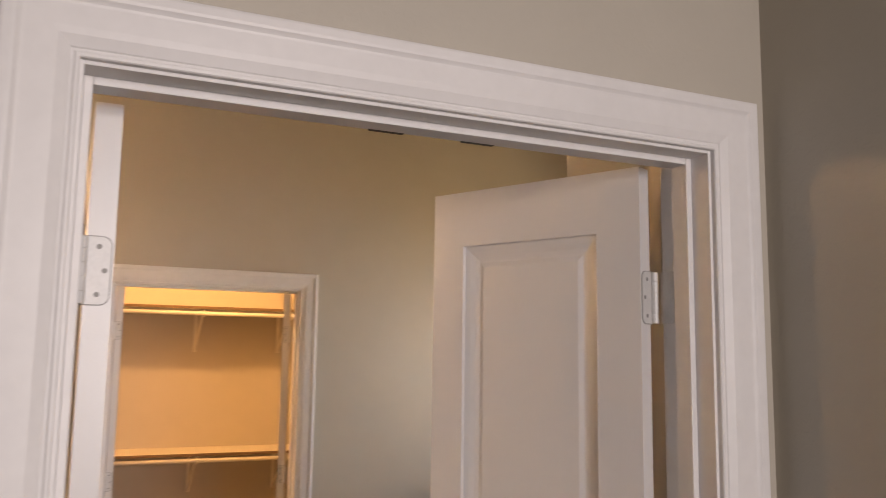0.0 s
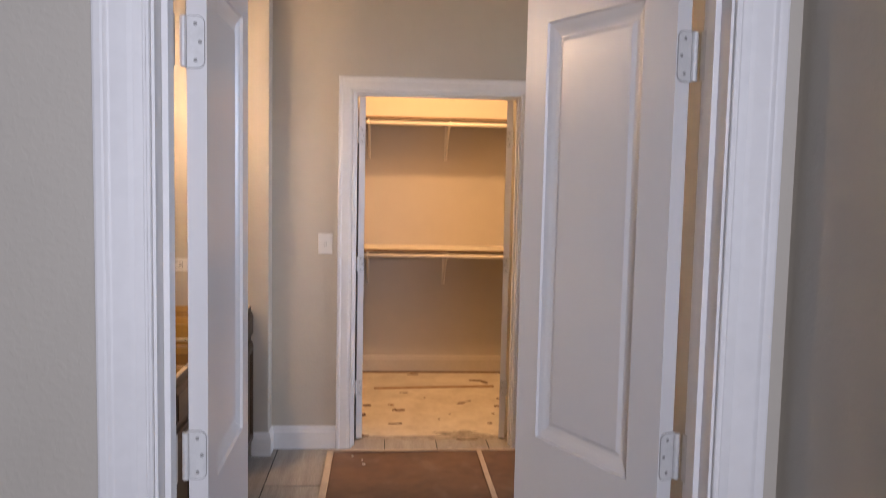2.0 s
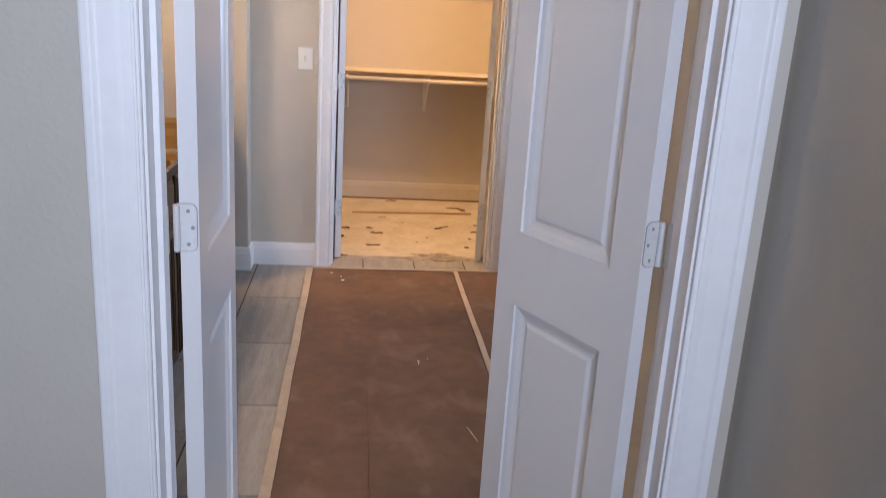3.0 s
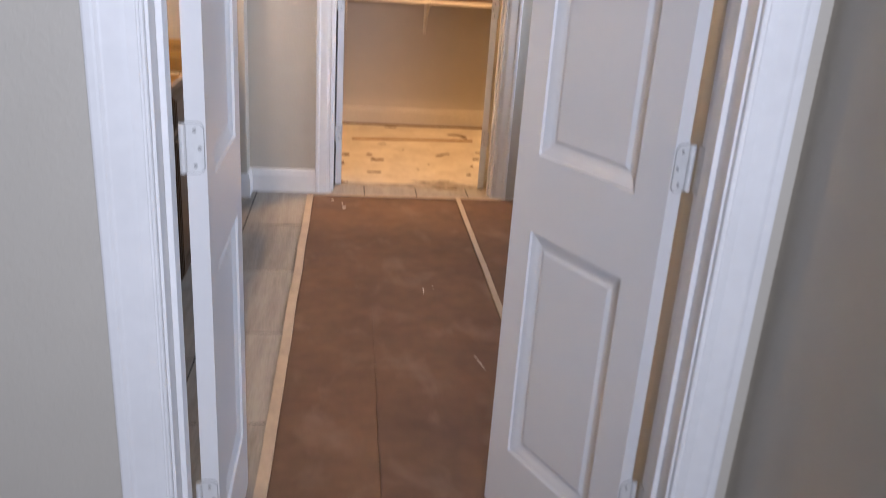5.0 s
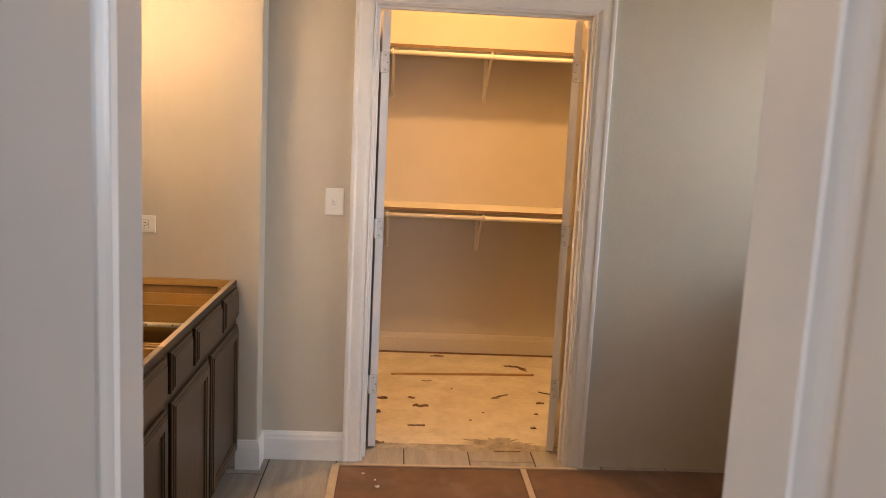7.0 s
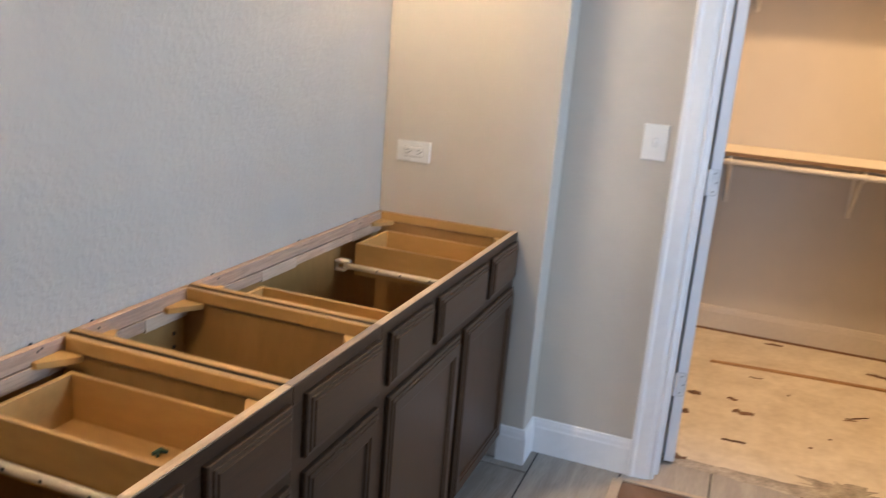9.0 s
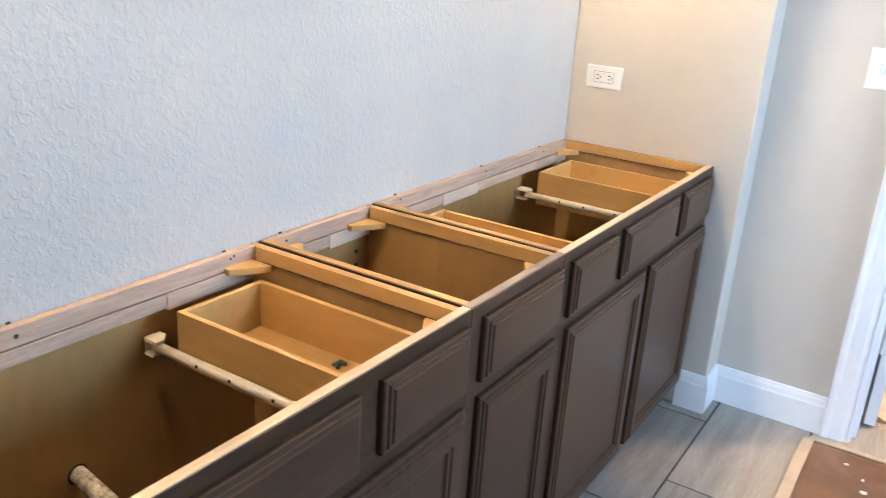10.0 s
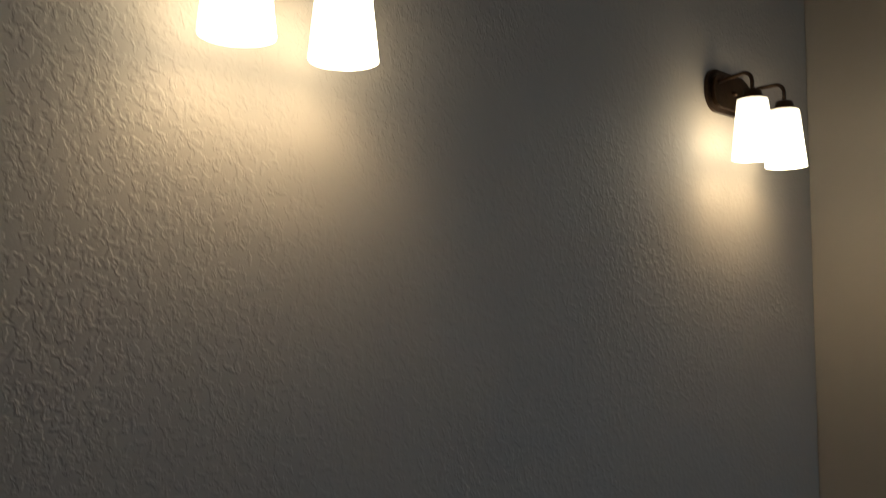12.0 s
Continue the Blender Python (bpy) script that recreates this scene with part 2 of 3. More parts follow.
def add_tube(bm, points, radii, sides=14, cap=True):
    """A tube through points with a radius at each."""
    loops = []
    pts = [Vector(p) for p in points]
    for i, p in enumerate(pts):
        d = (pts[min(i + 1, len(pts) - 1)] - pts[max(i - 1, 0)]).normalized()
        side = d.cross(Vector((0, 0, 1)))
        if side.length < 0.1:
            side = d.cross(Vector((0, 1, 0)))
        side.normalize()
        up = side.cross(d)
        r = radii[i] if isinstance(radii, (list, tuple)) else radii
        loops.append([bm.verts.new(p + r * (math.cos(2 * math.pi * k / sides) * side + math.sin(2 * math.pi * k / sides) * up)) for k in range(sides)])
    for p, q in zip(loops, loops[1:]):
        for k in range(sides):
            bm.faces.new((p[k], p[(k + 1) % sides], q[(k + 1) % sides], q[k]))
    if cap:
        bm.faces.new(loops[0])
        bm.faces.new(loops[-1])
    return bm


def tube(points, radii, sides=14, cap=True):
    return add_tube(bmesh.new(), points, radii, sides, cap)


def extrude_outline(outline, put, depth):
    """A plate with the given outline (a, b), from 0 to depth."""
    bm = bmesh.new()
    lo = [bm.verts.new(put(a, b, 0.0)) for a, b in outline]
    hi = [bm.verts.new(put(a, b, depth)) for a, b in outline]
    bm.faces.new(lo)
    bm.faces.new(hi)
    for k in range(len(lo)):
        j = (k + 1) % len(lo)
        bm.faces.new((lo[k], lo[j], hi[j], hi[k]))
    return bm


def round_rect(a0, a1, b0, b1, r, corners=(1, 1, 1, 1), steps=5):
    out = []
    spots = ((a0 + r, b0 + r, 180, a0, b0), (a1 - r, b0 + r, 270, a1, b0), (a1 - r, b1 - r, 0, a1, b1), (a0 + r, b1 - r, 90, a0, b1))
    for on, (ca, cb, start, ea, eb) in zip(corners, spots):
        if not on:
            out.append((ea, eb))
            continue
        for k in range(steps + 1):
            w = radians(start + 90 * k / steps)
            out.append((ca + r * math.cos(w), cb + r * math.sin(w)))
    return out


# ---- the rooms ----
H = 3.05            # ceilings
CW = 0.170          # closet's side wall, unseen, set close to keep the leaf's gap dark
YD = 0.118          # partition between bedroom and bathroom, from y = 0
XV = -0.858         # wall behind the vanity
YN = 3.206          # end wall of the vanity niche
YC = 3.33           # wall with the closet door
YB = 5.19           # closet's back wall
XR = 1.072          # bedroom wall beside the door


def wall(name, boxes, bevel=0.0, mat=WALL):
    bm = bmesh.new()
    for b in boxes:
        add_box(bm, *b, bevel)
    return single(name, bm, mat, kind="structure", label="greige painted wall with trowelled texture", category="wall")


D0, D1 = 0.012, 0.949      # faces of the double door's jambs
C0, C1 = 0.214, 1.142      # the same of the closet door
DH = 2.030                 # both heads
J = 0.018
wall("wall_door", [(-5.2, D0 - J, 0, YD, 0, H), (D1 + J, 3.3, 0, YD, 0, H), (D0 - J, D1 + J, 0, YD, DH + J, H)])
wall("wall_bedroom_side", [(XR, XR + 0.12, -3.7, 0, 0, H)])
wall("wall_bathroom_stub", [(XR, XR + 0.12, YD, 0.61, 0, H)])
wall("wall_vanity", [(XV - 0.12, XV, YD, YC + 0.12, 0, H)], mat=WALLV)
wall("wall_niche", [(XV, -0.244, YN, YC + 0.12, 0, H)], 0.006)
wall("wall_closet_front", [(-0.244, C0 - J, YC, YC + 0.12, 0, H), (C1 + J, 3.3, YC, YC + 0.12, 0, H), (C0 - J, C1 + J, YC, YC + 0.12, DH + J, H)])
wall("wall_closet_back", [(0.05, 2.52, YB, YB + 0.12, 0, H)])
wall("wall_closet_west", [(0.05, CW, YC + 0.12, YB, 0, H)])
wall("wall_closet_east", [(2.4, 2.52, YC + 0.12, YB, 0, H)])
wall("wall_bathroom_east", [(3.0, 3.12, YD, 2.08, 0, H), (3.0, 3.12, 3.16, YC, 0, H), (3.0, 3.12, 2.08, 3.16, 0, 1.22), (3.0, 3.12, 2.08, 3.16, 2.38, H)])
wall("wall_bedroom_west", [(-5.32, -5.2, -3.7, 0.118, 0, H)])
wall("wall_bedroom_south", [(-5.2, 0.26, -3.82, -3.7, 0, H), (0.94, XR + 0.12, -3.82, -3.7, 0, H), (0.26, 0.94, -3.82, -3.7, 0, 1.25), (0.26, 0.94, -3.82, -3.7, 2.58, H)])
single("ceiling", box(-5.4, 3.4, -3.9, 5.4, H, H + 0.12), CEIL, "greige painted ceiling", "ceiling", kind="structure")
single("ground", box(-40, 40, -60, 40, -0.32, -0.30), GRASSY, "dry lawn outside the house", "ground", kind="structure")
single("floor_slab", box(-5.32, 3.4, -3.82, 5.31, -0.30, -0.007), SLAB, "dusty pale concrete floor slab with stains", "floor", kind="structure")
single("floor_bedroom", box(-5.2, XR, -3.7, -0.002, -0.007, 0.0), BOUNCE_FLOOR, "unseen warm brown bedroom floor, coloured for the light it bounces", "floor", kind="structure")
single("floor_closet", box(CW, 2.4, 3.50, YB, -0.007, -0.001), SLAB, "bare dusty concrete closet floor", "floor", kind="structure")


def window(name, axis, fixed, lo, hi, z0, z1):
    """A plain window in its opening: frame, sash bar and pane."""
    w = thing(name, "white vinyl window letting in daylight", "window", kind="structure")

    def b(u0, u1, v0, v1, d0=-0.03, d1=0.03):
        return box(u0, u1, fixed + d0, fixed + d1, v0, v1, 0.004) if axis == "y" else box(fixed + d0, fixed + d1, u0, u1, v0, v1, 0.004)
    for u0, u1, v0, v1 in ((lo, lo + 0.05, z0, z1), (hi - 0.05, hi, z0, z1), (lo + 0.05, hi - 0.05, z0, z0 + 0.05), (lo + 0.05, hi - 0.05, z1 - 0.05, z1), (lo + 0.05, hi - 0.05, (z0 + z1) / 2 - 0.02, (z0 + z1) / 2 + 0.02)):
        part("window_frame", b(u0, u1, v0, v1), FRAME, w)
    pane = part("pane", b(lo + 0.05, hi - 0.05, z0 + 0.05, z1 - 0.05, -0.003, 0.003), GLASS, w)
    pane.visible_shadow = False


# unseen half wall, added to shade the foot of the closet-front wall
wall("wall_tub_end", [(2.30, 2.42, 1.9, YC, 0, 1.1)])
window("window_1", "y", -3.78, 0.26, 0.94, 1.25, 2.58)
window("window_2", "x", 3.08, 2.08, 3.16, 1.22, 2.38)

# casing profile: distance from the inner edge, height off the wall
CASING = ((0.0, 0.0), (0.0, 0.0082), (0.0015, 0.0100), (0.0055, 0.0104), (0.0072, 0.0072), (0.0105, 0.0070), (0.0122, 0.0090), (0.018, 0.0112), (0.025, 0.0140), (0.034, 0.0150), (0.047, 0.0156), (0.060, 0.0160), (0.0635, 0.0166), (0.0665, 0.0182), (0.0690, 0.0200), (0.073, 0.0206), (0.082, 0.0206), (0.0855, 0.0196), (0.087, 0.0170), (0.087, 0.0))


def strip(lines):
    """A skin over lines of points that run side by side, closed round and at both ends."""
    bm = bmesh.new()
    rows = [[bm.verts.new(p) for p in line] for line in lines]
    for r, s in zip(rows, rows[1:] + rows[:1]):
        bm.faces.new((r[0], r[1], s[1], s[0]))
    bm.faces.new([r[0] for r in rows])
    bm.faces.new([r[1] for r in rows])
    return bm


def door_frame(name, x0, x1, head, y0, y1, sides, stop, label):
    """Jambs, stops and mitred casings. sides: wall faces that carry a casing, as (y, outward sign)."""
    f = thing(name, label, "door frame", kind="structure")
    part("jamb", box(x0 - J, x0, y0, y1, 0, head + J, 0.0012), TRIM, f)
    part("jamb", box(x1, x1 + J, y0, y1, 0, head + J, 0.0012), TRIM, f)
    part("head_jamb", box(x0, x1, y0 + 0.0005, y1 - 0.0005, head, head + J, 0.0012), TRIM, f)
    s0, s1 = stop
    part("stop", box(x0, x0 + 0.011, s0, s1, 0, head, 0.002), TRIM, f)
    part("stop", box(x1 - 0.011, x1, s0, s1, 0, head, 0.002), TRIM, f)
    part("stop", box(x0 + 0.011, x1 - 0.011, s0 + 0.0005, s1 - 0.0005, head - 0.011, head, 0.002), TRIM, f)
    r = 0.005
    for y, out in sides:
        part("casing", strip([((x0 - r - u, y + out * h, 0), (x0 - r - u, y + out * h, head + r + u)) for u, h in CASING]), TRIM, f)
        part("casing", strip([((x1 + r + u, y + out * h, 0), (x1 + r + u, y + out * h, head + r + u)) for u, h in CASING]), TRIM, f)
        part("head_casing", strip([((x0 - r - u, y + out * h, head + r + u), (x1 + r + u, y + out * h, head + r + u)) for u, h in CASING]), TRIM, f)
    return f


frame_1 = door_frame("door_1", D0, D1, DH, 0.0, YD, ((0.0, -1), (YD, 1)), (0.040, 0.078), "white enamelled double-door frame with mitred casing")
frame_2 = door_frame("door_2", C0, C1, DH, YC, YC + 0.12, ((YC, -1), (YC + 0.12, 1)), (YC + 0.040, YC + 0.078), "white enamelled closet door frame with mitred casing")
for x in (0.40, 0.552):
    part("catch_plate", box(x, x + 0.055, 0.092, 0.108, DH - 0.0048, DH + 0.001, 0.001), SLOT, frame_1, "dark ball-catch plate")

part("nail_hole", tube([(1.031, -0.0172, 1.837), (1.031, -0.0190, 1.837)], 0.0024, 8), SLOT, frame_1)
LEAF_W, LEAF_T = 0.468, 0.035
PANEL_RINGS = ((0.0, 0.0), (0.0025, 0.0055), (0.006, 0.0065), (0.013, 0.0085), (0.023, 0.0125), (0.031, 0.0142), (0.035, 0.0142), (0.043, 0.0105), (0.045, 0.0100))
HINGE_Z = (0.262, 1.001, 1.745)


def door_leaf(pin, angle, sign, label):
    """A two-panel leaf that hangs from pin; sign +1: it closes towards +x, -1: towards -x."""
    leaf = thing("door_leaf", label, "door", "panelled door leaves")
    w, t, top = LEAF_W, LEAF_T, 2.016
    holes = ((0.198, 0.794), (0.974, 1.905))
    s0, s1 = 0.087, w - 0.077

    def put(x, y, z):
        return Vector((sign * x, y, z))

    def leafbox(x0, x1, z0, z1):
        return box(min(sign * x0, sign * x1), max(sign * x0, sign * x1), -t, 0, z0, z1, 0.0)
    bm = leafbox(0.002, s0, 0, top)
    for args in ((s1, w, 0, top), (s0, s1, 0, holes[0][0]), (s0, s1, holes[0][1], holes[1][0]), (s0, s1, holes[1][1], top)):
        x0, x1, z0, z1 = args
        add_box(bm, min(sign * x0, sign * x1), max(sign * x0, sign * x1), -t, 0, z0, z1)
    bmesh.ops.remove_doubles(bm, verts=bm.verts, dist=0.0001)
    part("slab", bm, DOORP, leaf)
    for z0, z1 in holes:
        bm = bmesh.new()
        add_rings(bm, s0, s1, z0, z1, PANEL_RINGS, lambda a, b, d: put(a, -t + d, b))
        add_rings(bm, s0, s1, z0, z1, PANEL_RINGS, lambda a, b, d: put(a, -d, b))
        part("panel", bm, DOORP, leaf)
    for z in HINGE_Z:
        hinge = part("hinge", tube([(sign * -0.005, 0.004, z + k) for k in (0.0, 0.001, 0.0165, 0.017, 0.0175, 0.035, 0.0355, 0.036, 0.0535, 0.054, 0.0545, 0.072, 0.0725, 0.073, 0.088, 0.089)],
                                   [0.004, 0.0062, 0.0062, 0.0052, 0.0062, 0.0062, 0.0052, 0.0062, 0.0062, 0.0052, 0.0062, 0.0062, 0.0052, 0.0062, 0.0062, 0.004], 12), NICKEL, leaf, "white painted steel butt hinge")
        part("hinge_plate", extrude_outline(round_rect(-0.031, 0.003, z, z + 0.089, 0.012, (1, 0, 0, 1)), lambda a, b, d: put(-0.0006 + 0.0024 * d / 0.0024, a, b), 0.0024), NICKEL, hinge)
        # grey rim wider than the plate, painting the shade round its edge
        part("mortise", extrude_outline(round_rect(-0.0325, 0.003, z - 0.0014, z + 0.0904, 0.013, (1, 0, 0, 1)), lambda a, b, d: put(0.0004 + d, a, b), 0.0015), SEAM, hinge)
        for sy, sz in ((-0.016, 0.013), (-0.024, 0.0445), (-0.016, 0.076)):
            part("screw", tube([put(-0.0012, sy, z + sz), put(0.001, sy, z + sz)], 0.0036, 10), SCREW, hinge)
    leaf.matrix_world = pose(pin[0], pin[1], 0.011, 0, 0, sign * angle)
    return leaf


door_leaf((0.029, 0.140), 90.4, 1, "white two-panel door leaf standing open into the bathroom")
door_leaf((0.932, 0.130), 64.5, -1, "white two-panel door leaf standing half open")
door_leaf((C0 + 0.020, YC + 0.142), 97.0, 1, "white two-panel closet door leaf swung fully open")
door_leaf((C1 - 0.018, YC + 0.142), 105.0, -1, "white two-panel closet door leaf swung fully open")
for fr, x0, x1, y in ((frame_1, D0, D1, YD), (frame_2, C0, C1, YC + 0.12)):
    for z in HINGE_Z:
        for x in (x0, x1 - 0.0022):
            part("hinge_plate", extrude_outline(round_rect(y - 0.032, y + 0.004, z + 0.011, z + 0.100, 0.010, (1, 0, 0, 1)), lambda a, b, d, q=x: Vector((q + d, a, b)), 0.0022), NICKEL, fr)

# baseboards: profile of height and thickness
BASE = ((0.0, 0.0), (0.0, 0.014), (0.098, 0.014), (0.104, 0.012), (0.118, 0.0105), (0.124, 0.0085), (0.131, 0.007), (0.133, 0.004), (0.133, 0.0))


def baseboard(p, q, out, z=0.0, tall=1.0, cut=(0, 0), mat=TRIM):
    """A moulded board from p to q (x, y) on a wall whose outward normal is out; cut: mitre at the ends."""
    d = (Vector(q) - Vector(p)).normalized()
    o = Vector(out)
    lines = []
    for h, w in BASE:
        a, b = Vector(p) + o * w + d * w * cut[0], Vector(q) + o * w + d * w * cut[1]
        lines.append(((a.x, a.y, z + h * tall), (b.x, b.y, z + h * tall)))
    return single("baseboard", strip(lines), mat, "white moulded baseboard along the wall", "baseboard", kind="structure")


baseboard((-0.244, YC), (C0 - 0.092, YC), (0, -1), cut=(1, 0))
baseboard((-0.244, YN), (-0.244, YC), (1, 0), cut=(-1, -1))
baseboard((-0.336, YN), (-0.244, YN), (0, -1), cut=(0, 1))
# closet's back board: darker enamel than TRIM
baseboard((CW, YB), (2.4, YB), (0, -1), z=0.013, tall=0.95, mat=material("darker_baseboard_enamel", (0.55, 0.50, 0.43), 0.5, var=0.05, scale=3))
# dark strip set in the gap below the board to stand for its shade
single("gap_strip", box(CW + 0.002, 2.398, YB - 0.012, YB - 0.001, -0.001, 0.0125), SCRAP, "dark strip for the shade in the gap under the raised closet baseboard", "trim", kind="structure")

# ---- bathroom floor ----
floor = single("floor", box(XV, 3.2, YD - 0.1, 3.505, -0.007, -0.0035), GROUT, "grey-beige wood-look porcelain tile floor with dark joints", "floor", kind="structure")
tile_meshes = {}
for col in range(-3, 10):
    cx0 = -0.205 + 0.305 * col
    if cx0 > 3.2:
        continue
    y = 2.745 + 0.2033 * col - 0.61 * 9
    while y < 3.5:
        y0, y1 = max(y, 0.02), min(y + 0.61, 3.500 + 0.012 * math.sin(7 * col))
        y += 0.61
        if y1 - y0 < 0.03:
            continue
        w, l = 0.2990, round(y1 - y0 - 0.006, 3)
        if l not in tile_meshes:
            tile_meshes[l] = mesh_of("tile", box(0, w, 0, l, -0.0035, 0, 0.0012), TILE)
        ob = new("tile", tile_meshes[l])
        ob.location = (cx0 + 0.0030, y0 + 0.0030, random.uniform(-0.0004, 0.0004))
        ob.parent = floor


def floor_sheet(x0, x1, y0, y1, nx, ny, z, ripple):
    bm = bmesh.new()
    grid = []
    for j in range(ny + 1):
        row = []
        for i in range(nx + 1):
            x, y = x0 + (x1 - x0) * i / nx, y0 + (y1 - y0) * j / ny
            edge = min(i, nx - i, j, ny - j)
            lift = ripple * max(0.0, noise.noise(Vector((x * 5, y * 3, 3.1))) + 0.4 * noise.noise(Vector((x * 13, y * 11, 8.0)))) * min(1, edge / 3)
            row.append(bm.verts.new((x + 0.004 * noise.noise(Vector((y * 4, x, 1.0))) * (i in (0, nx)), y + 0.006 * noise.noise(Vector((x * 5, 0, 2.0))) * (j in (0, ny)), z + lift)))
        grid.append(row)
    for j in range(ny):
        for i in range(nx):
            bm.faces.new((grid[j][i], grid[j][i + 1], grid[j + 1][i + 1], grid[j + 1][i]))
    ext = bmesh.ops.extrude_face_region(bm, geom=list(bm.faces))
    for v in [g for g in ext["geom"] if isinstance(g, bmesh.types.BMVert)]:
        v.co.z = z + (v.co.z - z) + 0.0006
    return bm


paper = single("floor_paper", floor_sheet(0.105, 0.946, 0.01, 3.262, 40, 130, 0.002, 0.006), PAPER, "brown protective floor paper, scuffed, taped to the tiles", "floor paper", "floor paper sheets", smooth=True)
single("floor_paper", floor_sheet(0.9475, 2.60, 0.14, 3.29, 60, 120, 0.002, 0.006), PAPER, "brown protective floor paper beside the closet wall", "floor paper", "floor paper sheets", smooth=True)


def tape(p, q, wide, z=0.0075):
    bm = bmesh.new()
    a, b = Vector((*p, z)), Vector((*q, z))
    d = (b - a).normalized()
    s = Vector((-d.y, d.x, 0)) * wide / 2
    n = 60
    rows = []
    for k in range(n + 1):
        c = a.lerp(b, k / n)
        wob = Vector((-d.y, d.x, 0)) * 0.003 * noise.noise(c * 3)
        up = Vector((0, 0, 0.0006 * noise.noise(c * 9)))
        rows.append([bm.verts.new(c - s + wob - Vector((0, 0, 0.004)) + up), bm.verts.new(c - s * 0.94 + wob + up), bm.verts.new(c + s * 0.94 + wob + up), bm.verts.new(c + s + wob - Vector((0, 0, 0.004)) + up)])
    for r, t in zip(rows, rows[1:]):
        for k in range(3):
            bm.faces.new((r[k], r[k + 1], t[k + 1], t[k]))
        bm.faces.new((r[3], r[0], t[0], t[3]))
    bm.faces.new(rows[0])
    bm.faces.new(rows[-1])
    return single("tape_strip", bm, TAPE, "pale masking tape holding the brown floor paper", "tape", "tape on the floor paper")


bm = bmesh.new()
add_tube(bm, [(0.420 + 0.0025 * noise.noise(Vector((0, k * 0.3, 5.0))), 0.35 + k * 0.03, 0.0050 + 0.0012 * noise.noise(Vector((3.0, k * 0.4, 0)))) for k in range(48)], 0.0016, 6)
part("fold", bm, PAPER, paper, "raised fold line along the paper")


tape((0.098, 0.02), (0.098, 3.262), 0.036)
tape((0.947, 0.62), (0.947, 3.262), 0.027, 0.0085)
tape((0.10, 3.268), (1.20, 3.282), 0.020)


def smear(cx, cy, w, l, seed, mat, name, label):
    """A ragged thin patch of mortar or dirt."""
    rnd = random.Random(seed)
    n = 46
    bm = bmesh.new()
    top = bm.verts.new((cx, cy, 0.0035))
    rim = []
    for k in range(n):
        ang = 2 * math.pi * k / n
        r = 1 + 0.28 * rnd.uniform(-1, 1) + 0.15 * math.sin(5 * ang + seed)
        rim.append(bm.verts.new((cx + w / 2 * r * math.cos(ang), cy + l / 2 * r * math.sin(ang), 0.0002)))
    mid = [bm.verts.new((top.co.lerp(v.co, 0.8)) + Vector((0, 0, rnd.uniform(0.0005, 0.0025)))) for v in rim]
    for k in range(n):
        j = (k + 1) % n
        bm.faces.new((rim[k], rim[j], mid[j], mid[k]))
        bm.faces.new((mid[k], mid[j], top))
    bm.faces.new(rim[::-1])
    return tagged(new(name, mesh_of(name, bm, mat)), label, "mortar", kind="stuff")


smear(0.62, 3.515, 0.95, 0.075, 3, THINSET, "thinset_smear", "ragged grey thinset smeared along the last tiles")
smear(0.86, 3.575, 0.30, 0.16, 8, THINSET, "thinset_smear", "ragged grey thinset smeared along the last tiles")
smear(1.03, 3.53, 0.22, 0.08, 5, THINSET, "thinset_smear", "ragged grey thinset smeared along the last tiles")

# ---- vanity: three cabinets without a top ----
XF = -0.340      # front of the face frames
TOP = 0.845
FRONT_RINGS = ((0.0, 0.011), (0.002, 0.0085), (0.009, 0.0075), (0.0105, 0.0042), (0.0165, 0.0034), (0.0185, 0.0), (0.021, 0.0))
DOOR_RINGS = ((0.0, 0.011), (0.002, 0.0085), (0.009, 0.0075), (0.0105, 0.0042), (0.0165, 0.0034), (0.0185, 0.0), (0.048, 0.0), (0.050, 0.0035), (0.057, 0.0045), (0.059, 0.0095), (0.064, 0.0105))


def yz_front(a, b, d):
    return Vector((XF + 0.020 - d, a, b))


